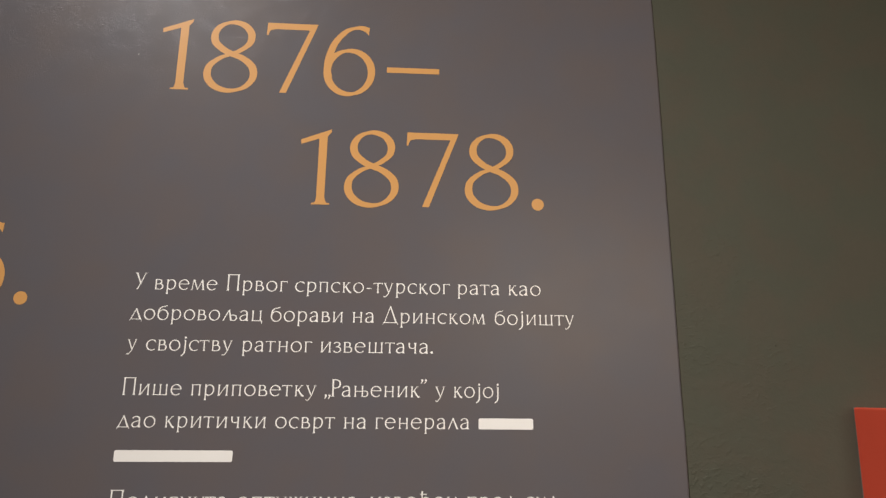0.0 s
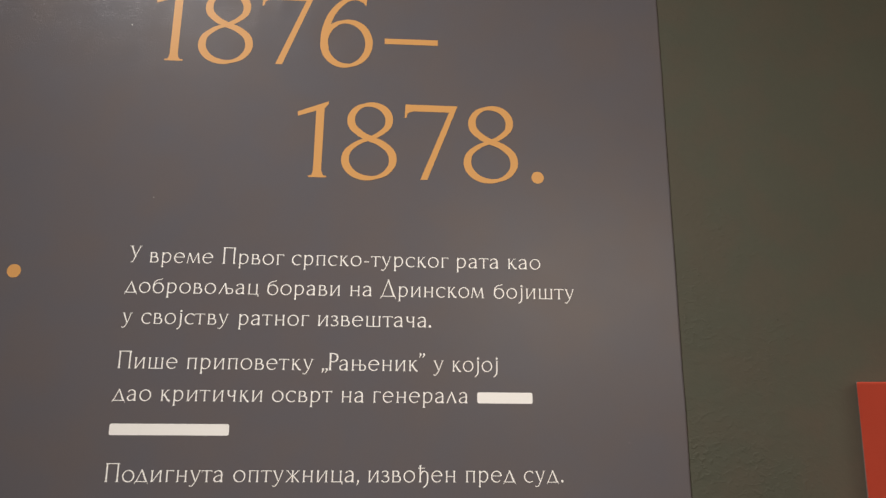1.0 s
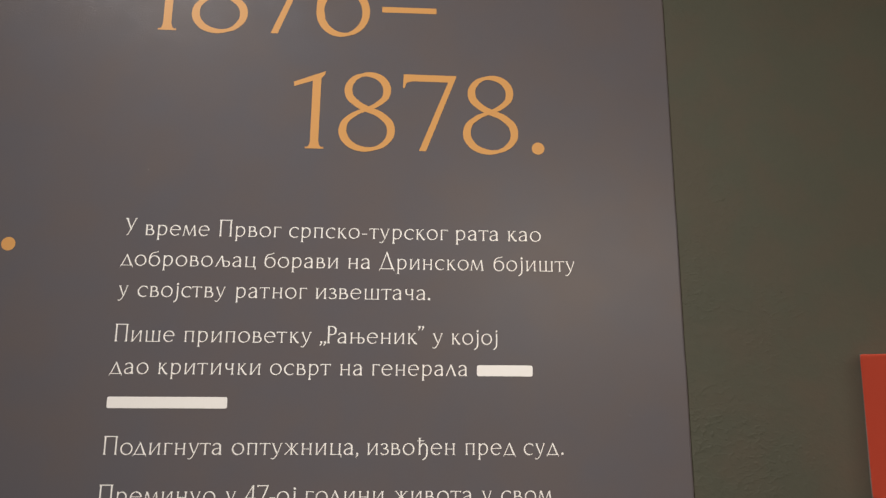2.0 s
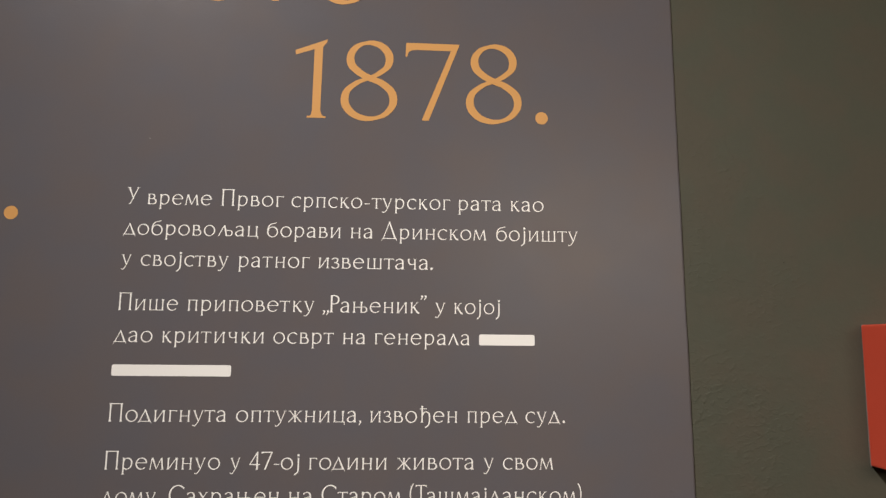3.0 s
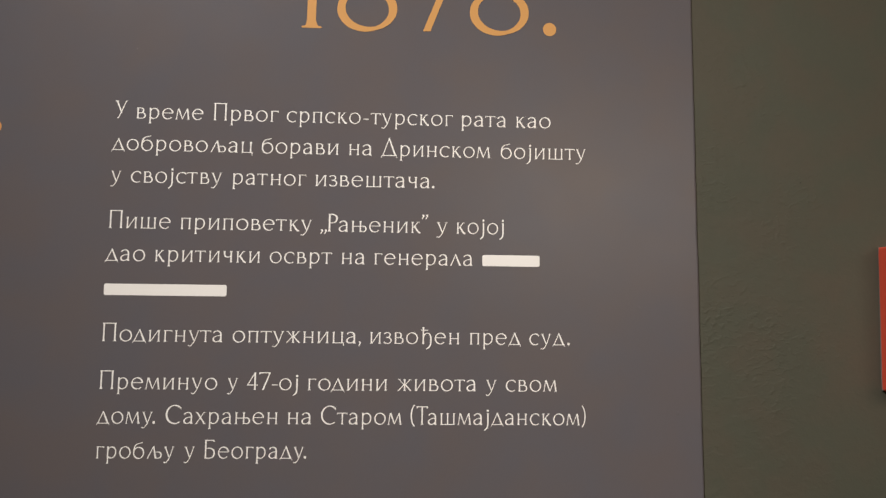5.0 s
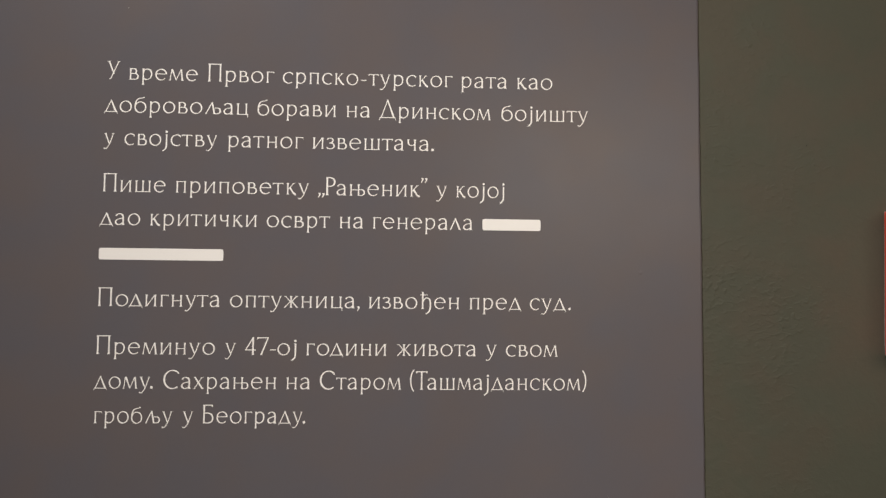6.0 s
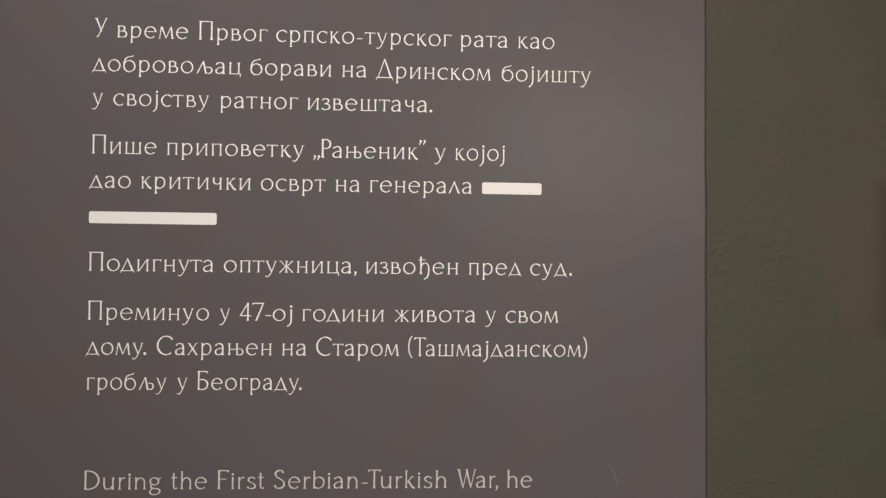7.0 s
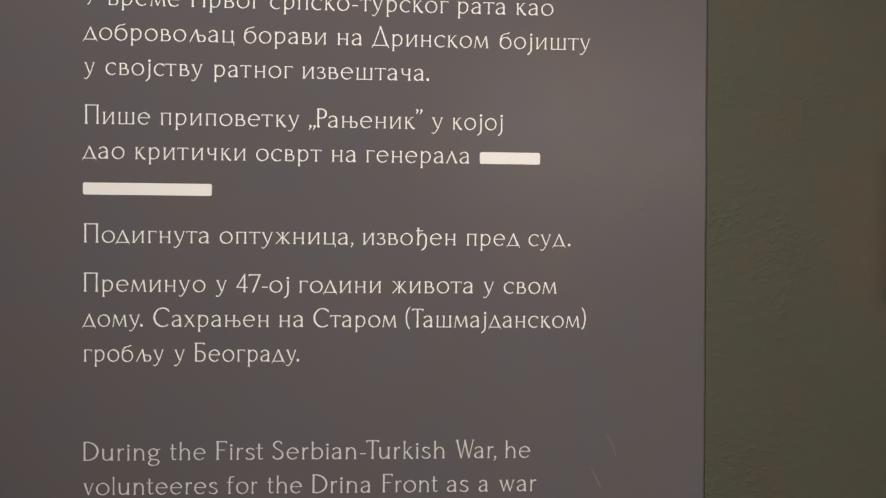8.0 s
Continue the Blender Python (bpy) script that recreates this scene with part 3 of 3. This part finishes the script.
def capital(ch):
    """The strokes of a capital, numeral or tall mark, whose cap height is 1."""
    k = XH / CAP
    w, t, m, f = WIDTHS.get(ch, 1.0) * k, 0.052, 0.094, 0.036
    a, b = m / 2 + f, w - m / 2 - f

    def post(x, y0=0.0, y1=1.0, foot=f, head=f):
        return stem(x, y0, y1, foot, head, m, 0.11)

    if ch == "У":
        return [stroke(0.42, 0.29, 0.11, 1.0, 0.075, 0.115), stroke(0.22, 0.0, 0.68, 1.0, 0.06, 0.06), polygon([(0.13, 0.0), (0.25, 0.0), (0.26, 0.06), (0.16, 0.05)]), level(0.01, 0.21, 0.965, 1.0), level(0.60, 0.76, 0.965, 1.0)]
    if ch == "П":
        return [post(a, head=0.0), post(b, head=0.0), level(0.01, w - 0.01, 1 - t, 1.0)]
    if ch == "Д":
        return [stroke(0.12, t * 0.8, w * 0.49, 1.0, 0.055, 0.055), stroke(w - 0.13, t * 0.8, w * 0.48, 1.04, 0.115, 0.08), level(0.04, w - 0.04, 0, t), polygon([(0.0, -0.12), (0.03, -0.12), (0.08, 0), (0.04, t * 0.6)]), polygon([(w - 0.03, -0.12), (w, -0.12), (w - 0.04, t * 0.6), (w - 0.08, 0)])]
    if ch == "Р":
        return [post(a, head=0.01), pen([(a, 0.972), (a + 0.16, 0.972), (a + 0.32, 0.90), (a + 0.375, 0.74), (a + 0.32, 0.57), (a + 0.17, 0.495), (a, 0.505)], False, t, m, 5)]
    if ch == "С":
        return round_open(0.45, 0.41, 0.485, 0.5, t, m)
    if ch in "ТT":
        return [post(w / 2, head=0.0), level(0.02, w - 0.02, 1 - t, 1.0), drop(0.0, 1.0, -1, t), drop(w, 1.0, 1, t)]
    if ch == "Б":
        return [post(a, head=0.01, foot=0.01), level(0.02, 0.56, 1 - t, 1.0), drop(0.57, 1.0, 1, t), pen([(a, 0.545), (0.32, 0.55), (0.50, 0.47), (0.575, 0.30), (0.52, 0.12), (0.36, 0.03), (a, 0.028)], False, t, m, 5)]
    if ch == "D":
        return [post(a, head=0.01, foot=0.01), pen([(a, 0.972), (0.28, 0.972), (0.54, 0.86), (0.70, 0.64), (0.71, 0.40), (0.58, 0.16), (0.32, 0.03), (a, 0.028)], False, t, m, 5)]
    if ch == "F":
        return [post(a, head=0.01), level(0.02, 0.55, 1 - t, 1.0), drop(0.56, 1.0, 1, t), level(a, 0.46, 0.50, 0.50 + t)]
    if ch == "S":
        return [pen([(0.50, 0.83), (0.43, 0.94), (0.28, 0.972), (0.13, 0.90), (0.08, 0.76), (0.17, 0.62), (0.36, 0.51), (0.52, 0.37), (0.54, 0.19), (0.42, 0.055), (0.24, 0.03), (0.11, 0.08), (0.04, 0.20)], False, t, m, -20)]
    if ch == "W":
        return [stroke(x + 0.25, 0.0, x, 1.0, 0.07, 0.10) for x in (0.08, 0.52)] + [stroke(x - 0.25, 0.0, x, 1.0, 0.045, 0.055) for x in (0.57, 1.01)] + [level(0.0, 0.18, 0.965, 1.0), level(0.94, 1.08, 0.965, 1.0)]
    if ch == "4":
        return [stroke(0.05, 0.27, 0.47, 1.0, 0.065, 0.065), level(0.02, 0.62, 0.25, 0.25 + t * 1.1), post(0.46, 0.0, 1.0, 0.02, 0.0)]
    if ch == "7":
        return [level(0.02, 0.62, 1 - t * 1.2, 1.0), drop(0.0, 1.0, -1, t), stroke(0.22, 0.0, 0.58, 0.97, 0.10, 0.075)]
    if ch in "()":
        s = 1 if ch == "(" else -1
        return [pen([(0.15 + s * x, y) for x, y in ((0.13, 1.08), (0.01, 0.92), (-0.06, 0.70), (-0.08, 0.50), (-0.06, 0.30), (0.01, 0.07), (0.13, -0.09))], False, 0.025, 0.085, 0)]
    y = 0.04 if ch == "„" else 0.97
    return [comma(0.10, y, 0.62), comma(0.27, y, 0.62)]


def is_tall(ch):
    return ch.isupper() or ch.isdigit() or ch in "()„”"


def glyph(ch):
    """Verts (x, y, lift), faces and the ink's sides of a character, in units of its height; drawn once and kept."""
    if ch not in SHAPED:
        verts, faces = [], []
        for n, (v, f) in enumerate(capital(ch) if is_tall(ch) else small_letter(ch)):
            faces += [tuple(i + len(verts) for i in q) for q in f]
            verts += [(x, y, 0.02 * n + 0.1 * lift) for x, y, lift in v]
        SHAPED[ch] = verts, faces, (min(v[0] for v in verts), max(v[0] for v in verts))
    return SHAPED[ch]


def ink_width(ch):
    if ch in WIDTHS:
        return WIDTHS[ch]
    sides = glyph(ch)[2]
    return (sides[1] - sides[0]) * (CAP / XH if is_tall(ch) else 1.0)


ROUND_LEFT, ROUND_RIGHT = "осебаСaoecgdqs", "осебвьљњСeobpDs"
OPEN_LEFT, OPEN_RIGHT = "жхзлмУДtfvwyWs(", "жхгкзлмдцУДrtfvwykWFc"
KERNED = {"та": 0.13, "ту": 0.10, "ут": 0.06, "ет": 0.11, "ст": 0.09, "од": 0.04, "Та": 0.0, "Тu": 0.02, "(Т": 0.14, "м)": 0.16, "47": 0.10, "7-": 0.12, "-о": 0.14, "Wa": -0.02, "Tu": 0.0, "-T": 0.03, "чк": 0.36, "Ра": 0.10}


def pair_gap(a, b):
    """Space between the ink of two letters, in x-heights."""
    if a + b in KERNED:
        return KERNED[a + b]
    if b in ".,":
        return 0.0 if a in "уr" else 0.22
    if a == "„" or b == "”":
        return 0.06
    right = 0.11 if a in ROUND_RIGHT else 0.04 if a in "д" else 0.12 if a in "ту" else 0.08 if a in OPEN_RIGHT else 0.16
    left = 0.0 if b in "ј" else 0.03 if b in "тд" else 0.07 if b == "у" else 0.11 if b in ROUND_LEFT else 0.06 if b in OPEN_LEFT else 0.16
    return right + left


def word(text, x0, x1, z, mat):
    """One printed word between x0 and x1 on the baseline z, in millimetres."""
    widths = [ink_width(c) for c in text]
    gaps = [pair_gap(a, b) for a, b in zip(text, text[1:])]
    x0, x1 = x0 + 0.4, x1 - 0.4
    s = (x1 - x0) / (sum(widths) + sum(gaps))
    whole, x = new("word"), x0
    whole.parent, whole.location = panel, (0, FACE, 0.001 * z)
    for i, c in enumerate(text):
        v, f, (left, right) = glyph(c)
        high = XH if not is_tall(c) else CAP * 0.96 if c.isdigit() else CAP
        k = widths[i] * s / (right - left)
        ob = part("letter", [(0.001 * (a - left) * k, -0.001 * lift, 0.001 * high * b) for a, b, lift in v], f, mat, whole)
        ob.location = (0.001 * x, 0, 0)
        x += widths[i] * s + (gaps[i] * s if i < len(gaps) else 0)


def name_bar(x0, x1, z, mat):
    """A plain bar in place of a personal name, with softly rounded ends."""
    r, h = 2.0, XH
    corners = [(x0 + r, r, 180), (x1 - r, r, 270), (x1 - r, h - r, 0), (x0 + r, h - r, 90)]
    pts = [(cx + r * math.cos(radians(a + 18 * k)), cy + r * math.sin(radians(a + 18 * k))) for cx, cy, a in corners for k in range(6)]
    ob = part("text_bar", [(0.001 * x, 0, 0.001 * y) for x, y in pts], [tuple(range(len(pts)))], mat, panel)
    ob.location = (0, FACE, 0.001 * z)


def text_line(z, words, mat=CREAM):
    for text, x0, x1 in words:
        if text == "#":
            name_bar(x0, x1, z, mat)
        else:
            word(text, x0, x1, z, mat)


text_line(1681.6, [("У", -299.3, -285.6), ("време", -276.8, -206.7), ("Првог", -197.0, -128.2), ("српско-турског", -120.2, 57.6), ("рата", 66.2, 115.1), ("као", 125.5, 163.8)])
text_line(1647.5, [("добровољац", -301.0, -154.1), ("борави", -145.5, -63.9), ("на", -53.5, -28.6), ("Дринском", -19.5, 98.5), ("бојишту", 108.9, 202.1)])
text_line(1613.5, [("у", -300.1, -288.9), ("својству", -279.6, -185.0), ("ратног", -174.6, -96.9), ("извештача.", -87.9, 38.9)])
text_line(1565.3, [("Пише", -299.5, -235.8), ("приповетку", -226.3, -89.9), ("„Рањеник”", -81.6, 32.7), ("у", 41.0, 53.2), ("којој", 62.3, 113.6)])
text_line(1531.2, [("дао", -301.8, -260.4), ("критички", -250.9, -142.6), ("осврт", -133.2, -67.9), ("на", -58.5, -33.8), ("генерала", -24.2, 80.0), ("#", 90.2, 151.5)])
text_line(1495.8, [("#", -300.8, -176.0)])
text_line(1448.7, [("Подигнута", -300.4, -178.2), ("оптужница,", -168.5, -35.6), ("извођен", -27.0, 67.0), ("пред", 77.3, 132.1), ("суд.", 140.2, 184.1)])
text_line(1400.3, [("Преминуо", -300.5, -181.6), ("у", -172.0, -160.7), ("47-ој", -152.2, -99.2), ("години", -90.0, -7.7), ("живота", 2.4, 84.9), ("у", 94.6, 106.4), ("свом", 115.4, 170.5)])
text_line(1365.8, [("дому.", -301.8, -242.4), ("Сахрањен", -233.0, -119.2), ("на", -109.6, -85.0), ("Старом", -75.8, 8.2), ("(Ташмајданском)", 16.4, 200.6)])
text_line(1331.2, [("гробљу", -300.2, -222.0), ("у", -212.7, -201.5), ("Београду.", -192.5, -88.9)])
text_line(1232.8, [("During", -300.7, -225.4), ("the", -216.6, -180.9), ("First", -171.5, -124.2), ("Serbian-Turkish", -115.8, 57.9), ("War,", 67.9, 110.3), ("he", 118.6, 145.1)], GREY)
text_line(1198.6, [("volunteeres", -300.7, -168.9), ("for", -160.3, -129.7), ("the", -120.7, -85.5), ("Drina", -75.9, -16.9), ("Front", -5.9, 50.9), ("as", 59.5, 82.2), ("a", 91.9, 101.9), ("war", 112.6, 151.7)], GREY)

# ---- two fine scratches in the print ----
def scratch(points, w):
    line = spline(points, False, 6)
    n = len(line) - 1
    verts, faces = [], []
    for i, p in enumerate(line):
        d = line[min(i + 1, n)] - line[max(i - 1, 0)]
        off = Vector((-d.y, d.x)).normalized() * w * math.sin(math.pi * (i + 0.3) / (n + 0.6))
        verts += [(*(p + off), 0), (*(p - off), 0)]
    for i in range(n):
        faces.append((2 * i, 2 * i + 1, 2 * i + 3, 2 * i + 2))
    ob = part("scratch", [(0.001 * x, -0.001 * l, 0.001 * y) for x, y, l in verts], faces, SCRATCH, panel, "faint pale scratch in the print")
    ob.location = (0, FACE, 0)


scratch([(222.5, 1258), (228, 1249), (231.5, 1240), (233.5, 1231)], 0.5)
scratch([(206.5, 1223), (212, 1214), (216, 1205), (219.5, 1198)], 0.6)


def speck(x, z, r):
    """A grain of dust stuck to the print."""
    bm = bmesh.new()
    bmesh.ops.create_icosphere(bm, subdivisions=1, radius=r, matrix=Matrix.Diagonal((1, 0.5, 1.3, 1)))
    me = bpy.data.meshes.new("dust_speck")
    bm.to_mesh(me)
    bm.free()
    me.materials.append(CREAM)
    ob = new("dust_speck", me)
    ob.parent = panel
    ob.location = (x, -THICK - r * 0.2, z)
    tagged(ob, "tiny pale grain of dust")


for speck_x, speck_z, speck_r in ((-0.3248, 1.9706, 0.0005), (-0.2794, 1.7569, 0.0003), (-0.3367, 2.0247, 0.0004)):
    speck(speck_x, speck_z, speck_r)


def bubble(x, z, r):
    """A small air bubble under the print: a low dome."""
    rings, n = 4, 14
    verts, faces = [(0, -0.06 * r, 0)], []
    for k in range(1, rings + 1):
        a = k / rings
        verts += [(r * a * math.cos(2 * math.pi * i / n), -0.06 * r * (1 - a * a) ** 2, r * a * math.sin(2 * math.pi * i / n)) for i in range(n)]
    for i in range(n):
        faces.append((0, 1 + i, 1 + (i + 1) % n))
        for k in range(rings - 1):
            u, v = 1 + k * n, 1 + (k + 1) * n
            faces.append((u + i, v + i, v + (i + 1) % n, u + (i + 1) % n))
    ob = part("bubble", verts, faces, PANEL, panel, "tiny air bubble under the print")
    for p in ob.data.polygons:
        p.use_smooth = True
    ob.location = (x, -THICK - 0.00005, z)


for bubble_x, bubble_z in ((0.2989, 1.3787), (0.2578, 1.4889)):
    bubble(bubble_x, bubble_z, 0.0028)

for pit_x, pit_z in ((0.4406, 1.6282),):
    v, f = disc(0, 0, 0.6, 9)
    pit = part("pit", [(0.001 * a, 0, 0.0011 * b) for a, b, c in v], f, PIT, wall_north, "tiny dark pit in the paint")
    pit.location = (pit_x, -0.0002, pit_z)


# ---- the red box on the wall beside the panel ----
def red_box():
    box = tagged(new("wall_box"), "red lacquered box fixed to the olive wall", "wall box")
    box.matrix_world = pose(0.5236, 0.0, 1.4030, 0, 0.7, 0)
    w, d, h = 0.20, 0.058, 0.1553
    bm = bmesh.new()
    bmesh.ops.create_cube(bm, size=1.0, matrix=Matrix.LocRotScale((w / 2, -d / 2 - 0.0003, h / 2), None, (w, d - 0.0006, h)))
    back = [e for e in bm.edges if all(v.co.y > -0.01 for v in e.verts)]
    bmesh.ops.bevel(bm, geom=[e for e in bm.edges if e not in back], offset=0.0030, segments=3, affect="EDGES", profile=0.6)
    me = bpy.data.meshes.new("body")
    bm.to_mesh(me)
    bm.free()
    me.materials.append(RED)
    ob = new("body", me)
    ob.parent = box
    # the backing sheet stands out a little along the lower part of the side
    n, sheet_v = 14, []
    for k in range(n + 1):
        u = k / n
        out = 0.0011 * max(0.0, 1 - u / 0.7) if u > 0.12 else 0.0011 * (0.2 + 0.63 * u / 0.12)
        sheet_v += [(-max(out, 0.0), -0.0004, h * u), (0.01, -0.0004, h * u), (-max(out, 0.0), -0.0012, h * u), (0.01, -0.0012, h * u)]
    sheet_f = []
    for k in range(n):
        a, b = 4 * k, 4 * k + 4
        sheet_f += [(a, b, b + 2, a + 2), (a + 2, b + 2, b + 3, a + 3), (a, a + 1, b + 1, b)]
    sheet_f += [(0, 2, 3, 1), (4 * n, 4 * n + 1, 4 * n + 3, 4 * n + 2)]
    part("backing_sheet", sheet_v, sheet_f, PLATE, box, "pale grey edge of the backing sheet")
    return box


PLATE = material("backing_paper", (0.16, 0.135, 0.12), rough=0.6)
red_box()
